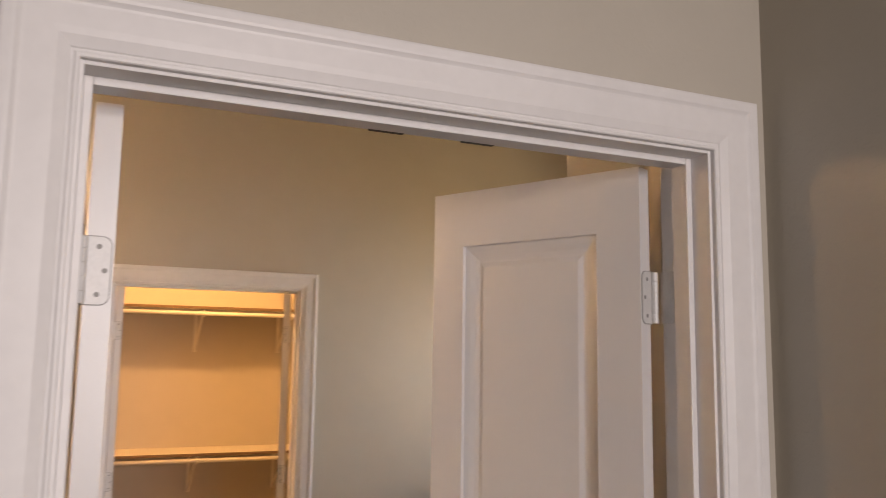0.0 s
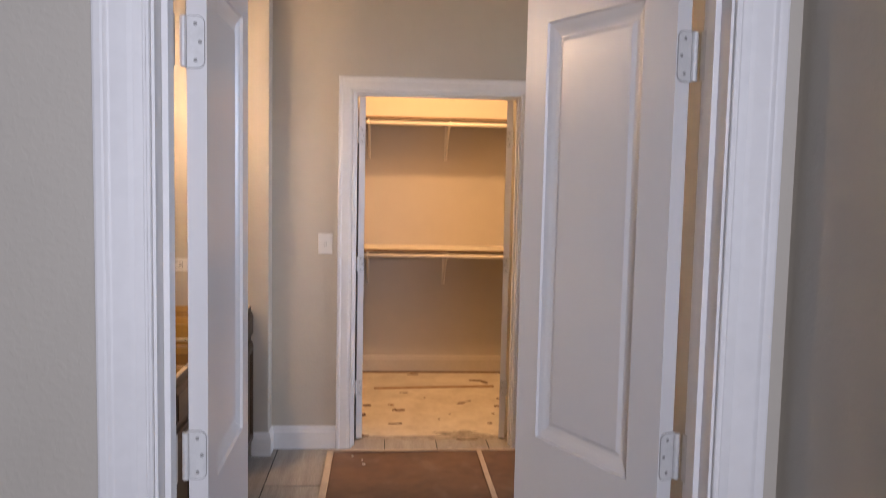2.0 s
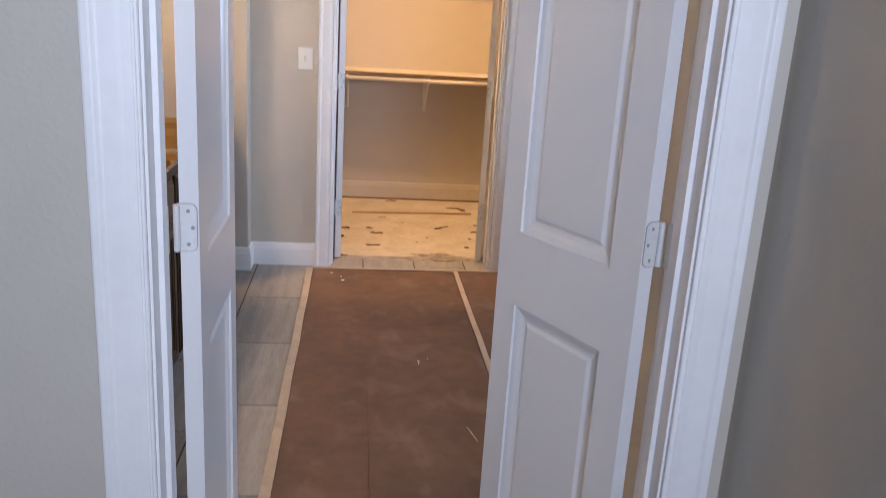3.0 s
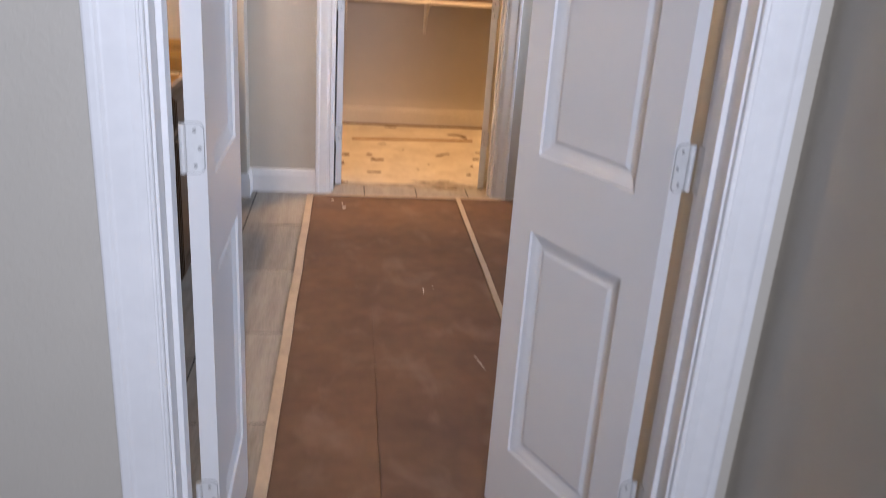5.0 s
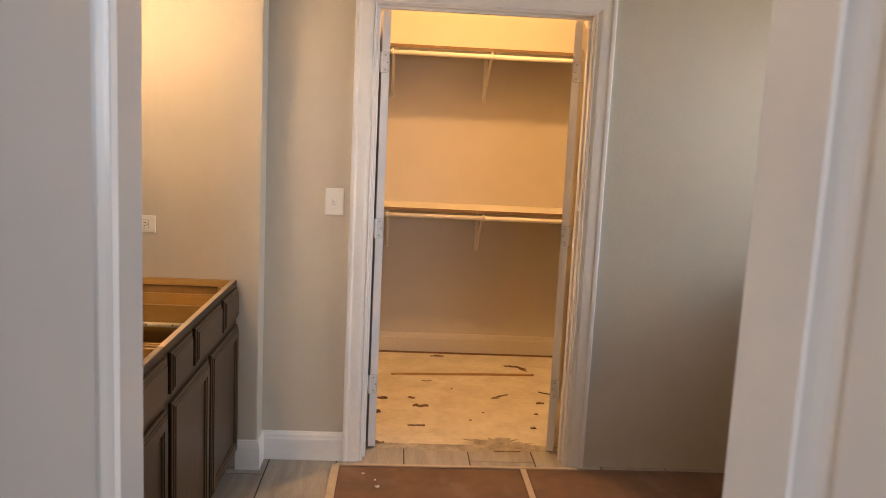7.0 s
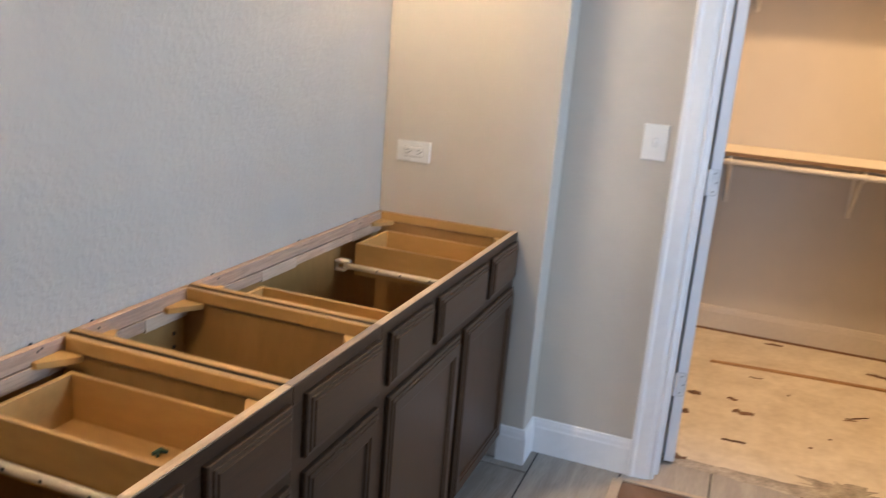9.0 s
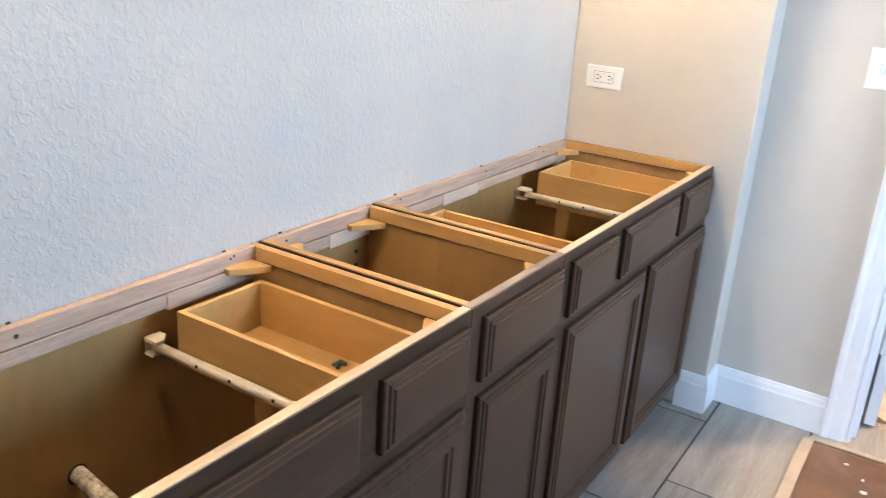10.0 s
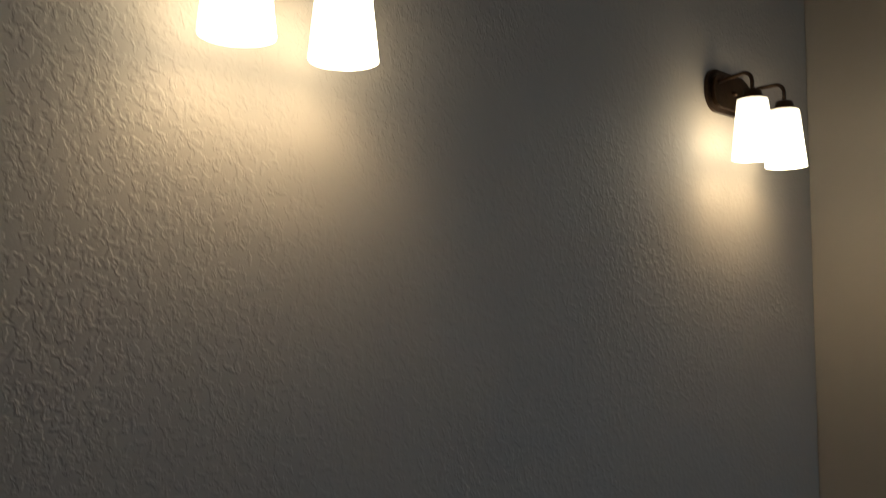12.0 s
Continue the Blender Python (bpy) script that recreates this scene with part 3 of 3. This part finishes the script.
def cabinet(y0, y1, fronts, doors, stiles, boxes, slides, label, edge, blocks=True):
    c = thing("vanity_cabinet", label, "cabinet", "vanity cabinets in a row")
    for a, b in ((y0, y0 + 0.014), (y1 - 0.014, y1)):
        bm = box(XV + 0.004, XF - 0.020, a, b, 0.092, TOP - 0.001, 0.001)
        part("side_panel", add_box(bm, XV + 0.004, XF - 0.086, a, b, 0.0, 0.092), MAPLE, c)
    for a, b, edge_y, seed in ((y0 + 0.0142, y0 + 0.0185, y0 + 0.0168, 1.0), (y1 - 0.0185, y1 - 0.0142, y1 - 0.0168, 7.0)):
        cleat = part("side_cleat", box(XV + 0.022, XF - 0.0202, a, b, TOP - 0.030, TOP - 0.001, 0.0015), MAPLEH, c)
        line = [(XV + 0.03 + k * 0.0145, edge_y, TOP - 0.0312 + 0.0012 * noise.noise(Vector((k * 0.9, seed + y0, 0.0)))) for k in range(32)]
        part("glue_line", tube(line, [0.0012 + 0.0016 * max(0.0, noise.noise(Vector((k * 0.7, seed, y0)))) for k in range(32)], 6), GLUE, cleat, "dried brown glue bead")
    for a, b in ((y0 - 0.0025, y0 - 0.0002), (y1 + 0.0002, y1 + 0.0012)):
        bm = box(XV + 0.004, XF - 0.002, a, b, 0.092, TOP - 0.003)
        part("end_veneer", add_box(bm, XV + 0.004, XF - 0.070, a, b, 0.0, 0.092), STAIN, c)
    part("back_panel", box(XV + 0.004, XV + 0.010, y0 + 0.014, y1 - 0.014, 0.10, TOP - 0.045), MAPLE, c)
    rail = part("back_rail", box(XV + 0.003, XV + 0.020, y0 + 0.0145, y1 - 0.0145, TOP - 0.034, TOP - 0.001, 0.0015), PINE, c, "raw pine nailing rail")
    cuts = [y0 + 0.0145] + [y0 + (y1 - y0) * q for q in ((0.27, 0.44, 0.78) if y1 - y0 > 0.6 else (0.55,))] + [y1 - 0.0145]
    for k, (a, b) in enumerate(zip(cuts, cuts[1:])):
        part("lower_rail", box(XV + 0.010, XV + 0.0208 + 0.001 * (k % 2), a, b - 0.0006, TOP - 0.064 - 0.005 * (k % 2), TOP - 0.0365, 0.0015), PALEPINE if k % 2 and y0 > 1.7 else PINE, rail)
    for sy, sz in ((1.224, 0.828), (1.660, 0.834), (1.669, 0.837), (1.816, 0.832), (2.222, 0.836), (2.642, 0.833), (3.010, 0.832)):
        if y0 < sy < y1:
            part("screw", tube([(XV + 0.018, sy, sz), (XV + 0.0212, sy, sz)], 0.0042 if sy < 1.3 else 0.0026, 8), SLOT, rail, "dark countersunk screw")
            if sy != 1.669:
                part("shim", box(XV + 0.0015, XV + 0.0045, sy - 0.004, sy + 0.003, TOP - 0.004, TOP + 0.0022, 0.0006), SLOT, rail, "dark shim tip above the rail")
    part("bottom_panel", box(XV + 0.010, XF - 0.020, y0 + 0.0142, y1 - 0.0142, 0.095, 0.108), MAPLE, c)
    part("toe_kick", box(XF - 0.085, XF - 0.070, y0 + 0.001, y1 - 0.001, 0.0, 0.092), STAINH, c)
    f0, f1 = y0 - 0.0066, y1 + 0.0066
    bm = box(XF - 0.020, XF, f0, f1, TOP - 0.040, TOP - 0.0015, 0.001)
    add_box(bm, XF - 0.020, XF, f0, f1, 0.092, 0.128, 0.001)
    add_box(bm, XF - 0.0198, XF - 0.0002, y0 + 0.03, y1 - 0.03, 0.645, 0.700, 0.001)
    for (_, a), (b, _) in zip(fronts, fronts[1:]):
        add_box(bm, XF - 0.0197, XF - 0.0003, a - 0.008, b + 0.008, 0.700, TOP - 0.040, 0.0)
    for a, b in ((f0, y0 + 0.040), (y1 - 0.040, f1), *stiles):
        add_box(bm, XF - 0.0199, XF - 0.0001, a, b, 0.128, TOP - 0.040, 0.0)
    ff = part("face_frame", bm, STAINH, c)
    part("raw_edge", box(XF - 0.0195, XF - 0.0025, f0 + 0.0004, f1 - 0.0004, TOP - 0.0016, TOP + 0.0004), edge, ff, "top edge of the face frame")
    for a, b in fronts:
        part("drawer_front", profiled_slab(a, b, 0.688, 0.818, 0.020, FRONT_RINGS, yz_front), STAINH, c)
    for a, b in doors:
        part("door", profiled_slab(a, b, 0.095, 0.657, 0.020, DOOR_RINGS, yz_front), STAIN, c)
    if blocks:
        for cx, sx in ((XV + 0.020, 1), (XF - 0.020, -1)):
            for cy, sy in ((y0 + 0.026, 1), (y1 - 0.026, -1)):
                leg = min(0.072, (y1 - y0) * 0.3)
                part("corner_block", extrude_outline([(cx, cy), (cx + sx * leg * 0.75, cy), (cx + sx * leg * 0.70, cy + sy * 0.012), (cx + sx * 0.012, cy + sy * leg), (cx, cy + sy * leg)],
                                                     lambda a, b, d: Vector((a, b, TOP - 0.040 + d)), 0.013), MAPLEH, c, "honey-coloured triangular corner block")
    for a, b in boxes:
        x0, x1, z0, z1, t = -0.790, XF - 0.021, 0.690, 0.795, 0.012
        d = part("drawer_box", box(x0 + t, x1 - t, a + t, b - t, z0 + 0.006, z0 + 0.012), MAPLEH, c, "open honey-coloured wooden drawer box")
        for q in (box(x0, x1, a, a + t, z0, z1, 0.0012), box(x0, x1, b - t, b, z0, z1, 0.0012), box(x0 + 0.001, x0 + t, a + t, b - t, z0, z1 - 0.0005, 0.0012), box(x1 - t, x1 - 0.001, a + t, b - t, z0, z1 - 0.0005, 0.0012)):
            part("drawer_side", q, MAPLEH, d)
    for y, xb in slides:
        s = part("drawer_slide", tube([(xb, y, 0.722), (XF - 0.021, y, 0.722)], 0.0095, 14), NYLON, c, "cream drawer slide rail", smooth=True)
        clip = part("slide_bracket", box(XV + 0.0105, XV + 0.0150, y - 0.009, y + 0.014, 0.707, 0.738, 0.0015), NYLON, s, "yellowed nylon rear bracket")
        part("bracket_tab", extrude_outline([(XV + 0.015, y - 0.013), (xb + 0.020, y - 0.013), (xb + 0.020, y + 0.004), (xb + 0.004, y + 0.022), (XV + 0.015, y + 0.022)], lambda a, b, d: Vector((a, b, 0.7325 + d)), 0.006), NYLON, clip)
        part("bracket_tab", extrude_outline([(XV + 0.015, y - 0.013), (xb + 0.008, y - 0.013), (xb + 0.008, y + 0.006), (XV + 0.015, y + 0.014)], lambda a, b, d: Vector((a, b, 0.7050 + d)), 0.005), NYLON, clip)
        for k in (0.12, 0.2, 0.3):
            part("rivet", tube([(xb + k, y - 0.0085, 0.724), (xb + k, y - 0.0102, 0.724)], 0.0032, 8), SLOT, s)
    return c


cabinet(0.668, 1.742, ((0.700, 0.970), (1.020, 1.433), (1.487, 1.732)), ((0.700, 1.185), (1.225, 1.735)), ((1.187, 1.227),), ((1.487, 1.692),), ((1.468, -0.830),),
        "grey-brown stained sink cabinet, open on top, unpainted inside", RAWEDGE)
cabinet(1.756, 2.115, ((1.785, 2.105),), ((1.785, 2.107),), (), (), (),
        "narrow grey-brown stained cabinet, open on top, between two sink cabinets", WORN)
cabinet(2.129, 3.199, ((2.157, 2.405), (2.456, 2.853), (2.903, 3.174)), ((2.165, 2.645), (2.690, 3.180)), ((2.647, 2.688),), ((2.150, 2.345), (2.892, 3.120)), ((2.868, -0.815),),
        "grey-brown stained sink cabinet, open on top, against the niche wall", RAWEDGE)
for z in (0.739, 0.705):
    single("wood_screw", tube([(XV + 0.009, 2.063, z), (XV + 0.0125, 2.063, z)], 0.005, 10), SLOT, "dark screw head in the cabinet's back panel", "screw", "screws in the cabinet back")
bm = tube([(XV + 0.004, 1.308, 0.530), (-0.74, 1.298, 0.518), (-0.62, 1.286, 0.505)], [0.016, 0.016, 0.016], 16)
pipe = single("drain_pipe", bm, PIPEM, "mottled pipe stub sticking out inside the sink cabinet", "pipe", smooth=True)
part("wall_hole", tube([(XV + 0.0096, 1.307, 0.529), (XV + 0.0112, 1.307, 0.529)], 0.0195, 18), SLOT, pipe, "dark cut hole round the pipe")
bm = tube([(-0.560, 1.640, 0.705), (-0.552, 1.655, 0.708), (-0.540, 1.658, 0.706)], [0.003, 0.006, 0.003], 8)
add_tube(bm, [(-0.552, 1.645, 0.705), (-0.545, 1.637, 0.706)], [0.004, 0.003], 8)
single("plastic_scrap", bm, material("dark_green_plastic", (0.03, 0.08, 0.05), 0.5), "small dark green plastic scrap in the drawer", "scrap")

# ---- plates ----


def wall_plate(name, label, category, put, w, h, kind):
    t = thing(name, label, category)
    part("cover_plate", profiled_slab(-w / 2, w / 2, -h / 2, h / 2, 0.006, ((0.0, 0.0025), (0.0012, 0.0006), (0.004, 0.0), (0.005, 0.0)), lambda a, b, d: put(a, b, 0.0065 - d)), PLATE, t)
    if kind == "switch":
        part("toggle_slot", profiled_slab(-0.006, 0.006, -0.0125, 0.0125, 0.003, ((0.0, 0.0005), (0.001, 0.0), (0.0015, 0.0)), lambda a, b, d: put(a, b, 0.0085 - d)), PLATE, t)
        # grey rim as the shade line round the toggle slot
        part("seam", profiled_slab(-0.0072, 0.0072, -0.0137, 0.0137, 0.002, ((0.0, 0.0), (0.0004, 0.0)), lambda a, b, d: put(a, b, 0.0069 - d)), SEAM, t)
        part("toggle", profiled_slab(-0.0042, 0.0042, -0.003, 0.009, 0.012, ((0.0, 0.003), (0.0015, 0.0), (0.002, 0.0)), lambda a, b, d: put(a, b + (0.012 - d) * 0.4, 0.018 - d)), PLATE, t)
        spots = ((0, 0.030), (0, -0.030))
    else:
        face = part("receptacle", profiled_slab(-0.033, 0.033, -0.0165, 0.0165, 0.004, ((0.0, 0.0012), (0.0012, 0.0), (0.002, 0.0)), lambda a, b, d: put(a, b, 0.0095 - d)), PLATE, t)
        # grey rim as the shade line round the receptacle
        part("seam", profiled_slab(-0.0348, 0.0348, -0.0182, 0.0182, 0.002, ((0.0, 0.0), (0.0004, 0.0)), lambda a, b, d: put(a, b, 0.0069 - d)), SEAM, face)
        for cx in (-0.020, 0.020):
            for a0, a1, b0, b1 in ((-0.005, 0.005, 0.0045, 0.0070), (-0.005, 0.0055, -0.0070, -0.0045), (0.0075, 0.0115, -0.0022, 0.0022)):
                part("slot", profiled_slab(cx + a0, cx + a1, b0, b1, 0.0012, ((0.0, 0.0), (0.0003, 0.0)), lambda a, b, d: put(a, b, 0.0100 - d)), SLOT, face)
        for b0 in (-0.005, 0.0015):
            part("button", profiled_slab(-0.0045, 0.0045, b0, b0 + 0.004, 0.0012, ((0.0, 0.0), (0.0004, 0.0)), lambda a, b, d: put(a, b, 0.0104 - d)), PLATE, face)
        spots = ((0.048, 0), (-0.048, 0))
    for a, b in spots:
        part("screw", tube([put(a, b, 0.0060), put(a, b, 0.0072)], 0.003, 10), PLATE, t)
    return t


wall_plate("light_switch", "white toggle light switch beside the closet door", "switch", lambda a, b, d: Vector((0.054 + a, YC - d, 1.183 + b)), 0.080, 0.117, "switch")
wall_plate("power_outlet", "white outlet with sideways cover plate above the vanity", "outlet", lambda a, b, d: Vector((-0.740 + a, YN - d, 1.068 + b)), 0.124, 0.072, "outlet")

# ---- wall lamps above the vanity ----


def sconce(yc, dz, label):
    t = thing("wall_lamp", label, "lamp", "two-light wall lamps")
    zc = 2.284 + dz
    outline = round_rect(-0.115, 0.115, -0.058, 0.058, 0.050, steps=7)
    plate = part("backplate", extrude_outline(outline, lambda a, b, d: Vector((XV + d, yc + a, zc + b)), 0.010), BRONZE, t)
    part("raised_plate", extrude_outline(round_rect(-0.100, 0.100, -0.045, 0.045, 0.040, steps=7), lambda a, b, d: Vector((XV + 0.010 + d, yc + a, zc + b)), 0.012), BRONZE, plate)
    part("knob", tube([(XV + 0.022, yc, zc), (XV + 0.030, yc, zc), (XV + 0.034, yc, zc)], [0.008, 0.008, 0.004], 12), BRONZE, plate)
    for off in (-0.089, 0.089):
        y, xs = yc + off, XV + 0.121
        pts = [(XV + 0.020, yc + off * 0.86, zc + 0.020), (XV + 0.060, yc + off * 0.93, zc + 0.023)]
        for k in range(7):
            w = radians(90 - 15 * k)
            pts.append((xs - 0.024 + 0.024 * math.cos(w), y, zc + 0.001 + 0.024 * math.sin(w)))
        pts.append((xs, y, zc - 0.030))
        part("arm", tube(pts, 0.0055, 10), BRONZE, t, smooth=True)
        part("socket_cup", tube([(xs, y, zc - 0.022), (xs, y, zc - 0.026), (xs, y, zc - 0.042), (xs, y, zc - 0.052)], [0.012, 0.022, 0.026, 0.027], 20), BRONZE, t, smooth=True)
        bm = tube([(xs, y, zc - 0.047), (xs, y, zc - 0.050), (xs, y, zc - 0.127), (xs, y, zc - 0.203)], [0.020, 0.038, 0.046, 0.054], 28, cap=False)
        add_tube(bm, [(xs, y, zc - 0.203), (xs, y, zc - 0.127), (xs, y, zc - 0.054)], [0.0515, 0.0435, 0.034], 28, cap=False)
        part("shade", bm, SHADE, t, "lit white opal glass shade", smooth=True)
        point_lamp("sconce_bulb", (xs, y, zc - 0.165), SCONCE_W, BULB, 0.028)
    return t


SCONCE_W = 6.6
sconce(2.701, 0.0, "bronze two-light wall lamp with lit opal glass shades")
sconce(1.243, 0.0, "bronze two-light wall lamp with lit opal glass shades")

# ---- closet ----


def shelf_run(z, label):
    shelf = single("closet_shelf", box(CW + 0.001, 2.399, YB - 0.405, YB - 0.001, z, z + 0.019, 0.001), SHELFM, label, "shelf", "closet shelves")
    part("raw_edge", box(CW + 0.001, 2.399, YB - 0.4072, YB - 0.4052, z + 0.0005, z + 0.0185), CHIP, shelf, "raw brown chipboard edge")
    single("hanging_rod", tube([(CW + 0.001, YB - 0.392, z - 0.030), (2.399, YB - 0.392, z - 0.030)], 0.0145, 18), SHELFM, "cream hanging rod below the closet shelf", "rod", "closet rods", smooth=True)
    for x in (0.262, 0.862, 1.462, 2.062):
        b = thing("shelf_bracket", "white steel shelf bracket holding the hanging rod", "bracket", "closet brackets")
        part("wall_plate", box(x - 0.012, x + 0.012, YB - 0.005, YB - 0.001, z - 0.290, z - 0.001, 0.001), SHELFM, b)
        part("arm", box(x - 0.009, x + 0.009, YB - 0.385, YB - 0.005, z - 0.012, z - 0.0005, 0.001), SHELFM, b)
        bm = bmesh.new()
        lo, hi = Vector((x, YB - 0.008, z - 0.280)), Vector((x, YB - 0.330, z - 0.014))
        add_tube(bm, [lo, lo.lerp(hi, 0.5), hi], 0.0085, 8)
        part("strut", bm, SHELFM, b)
        hook = [(x, YB - 0.392 + 0.019 * math.cos(radians(w)), z - 0.030 + 0.019 * math.sin(radians(w))) for w in range(60, 301, 24)]
        part("rod_hook", tube([(x, YB - 0.375, z - 0.008)] + hook, 0.0060, 8), SHELFM, b, smooth=True)


shelf_run(1.990, "cream painted closet shelf on brackets, empty")
shelf_run(1.010, "lower cream painted closet shelf on brackets, empty")


def scrap(x, y, l, w, h, turn, seed, mat=SCRAP, name="wood_scrap", label="torn brown scrap lying on the dusty closet floor"):
    """A splintered offcut: a faceted, tapering, bent sliver."""
    rnd = random.Random(seed)
    bm = bmesh.new()
    rows = []
    n = 5
    for k in range(n + 1):
        s = k / n
        taper = 0.35 + 0.65 * math.sin(math.pi * min(0.92, max(0.12, s))) + rnd.uniform(-0.15, 0.15)
        cx, cy = (s - 0.5) * l, w * 0.35 * rnd.uniform(-1, 1)
        hh = h * (0.5 + 0.5 * rnd.random())
        rows.append([bm.verts.new(v) for v in ((cx, cy - w / 2 * taper, 0), (cx + rnd.uniform(-1, 1) * l * 0.03, cy - w / 4 * taper, hh), (cx, cy + w / 3 * taper, hh * 0.8), (cx, cy + w / 2 * taper, 0))])
    for r, t in zip(rows, rows[1:]):
        for k in range(4):
            bm.faces.new((r[k], r[(k + 1) % 4], t[(k + 1) % 4], t[k]))
    bm.faces.new(rows[0])
    bm.faces.new(rows[-1])
    ob = single(name, bm, mat, label, "debris", "debris on the closet floor")
    ob.matrix_world = pose(x, y, -0.0008, 0, 0, turn)
    return ob


bm = bmesh.new()
rows = []
for k in range(13):
    s = k / 12
    x, y = 0.329 + s * 0.900, 4.668 + s * 0.070 + 0.006 * math.sin(3 * s)
    w = 0.0125 if 0 < k < 12 else 0.008
    rows.append([bm.verts.new(v) for v in ((x, y - w, 0.0), (x, y - w * 0.8, 0.009), (x, y + w * 0.8, 0.009), (x, y + w, 0.0))])
for r, t in zip(rows, rows[1:]):
    for k in range(4):
        bm.faces.new((r[k], r[(k + 1) % 4], t[(k + 1) % 4], t[k]))
bm.faces.new(rows[0])
bm.faces.new(rows[-1])
single("wood_lath", bm, LATH, "long thin wooden lath lying on the closet floor", "wood strip").location = (0, 0, -0.0008)

for i, (x, y, l, w, h, turn) in enumerate((
        (0.285, 4.215, 0.050, 0.034, 0.014, 20), (0.450, 4.235, 0.042, 0.020, 0.010, -20), (0.500, 4.105, 0.085, 0.034, 0.012, -8), (0.470, 3.797, 0.090, 0.016, 0.008, 3),
        (0.965, 4.310, 0.110, 0.010, 0.006, 32), (0.935, 4.270, 0.060, 0.008, 0.006, 15), (1.240, 4.385, 0.080, 0.012, 0.008, -30), (1.080, 3.805, 0.030, 0.020, 0.010, 0), (1.180, 4.205, 0.045, 0.022, 0.010, 10),
        (0.628, 5.115, 0.090, 0.018, 0.010, 4), (0.545, 4.560, 0.060, 0.010, 0.005, 0), (0.268, 3.985, 0.035, 0.028, 0.016, 60), (0.275, 3.560, 0.070, 0.040, 0.010, -15), (1.130, 4.020, 0.022, 0.016, 0.008, 45),
        (1.150, 4.900, 0.120, 0.016, 0.010, -38), (1.110, 4.915, 0.100, 0.014, 0.012, -8), (1.175, 4.850, 0.070, 0.010, 0.010, -50), (0.760, 3.900, 0.016, 0.010, 0.005, 5), (0.690, 4.420, 0.018, 0.009, 0.004, 80), (0.840, 4.020, 0.014, 0.010, 0.004, 30), (0.900, 3.480, 0.130, 0.012, 0.006, 2))):
    scrap(x, y, l, w, h, turn, 40 + i)
scrap(-0.266, 2.150, 0.095, 0.022, 0.010, 84, 77, material("red_brown_plastic", (0.24, 0.050, 0.028), 0.5, var=0.3, scale=40), "red_scrap", "small red-brown scrap on the tiles beside the vanity").location.z = 0.0
CRUMB = material("white_plaster_crumb", (0.72, 0.69, 0.63), 0.85, var=0.1, scale=60)
for i, (x, y, l) in enumerate(((0.291, 3.045, 0.019), (0.225, 3.174, 0.013), (0.281, 3.112, 0.012), (0.641, 1.950, 0.008), (0.685, 1.976, 0.006))):
    ob = scrap(x, y, l, l * 0.7, l * 0.4, 50 * i, 90 + i, CRUMB, "plaster_crumb", "small white plaster crumb lying on the floor paper")
    ob.location.z = 0.004
for i, (x, y, l, turn) in enumerate(((0.795, 1.303, 0.110, -76), (0.642, 1.93, 0.04, 80))):
    ob = scrap(x, y, l, 0.003, 0.0006, turn, 120 + i, CRUMB, "dust_streak", "thin pale dust streak on the brown floor paper")
    ob.location.z = 0.006
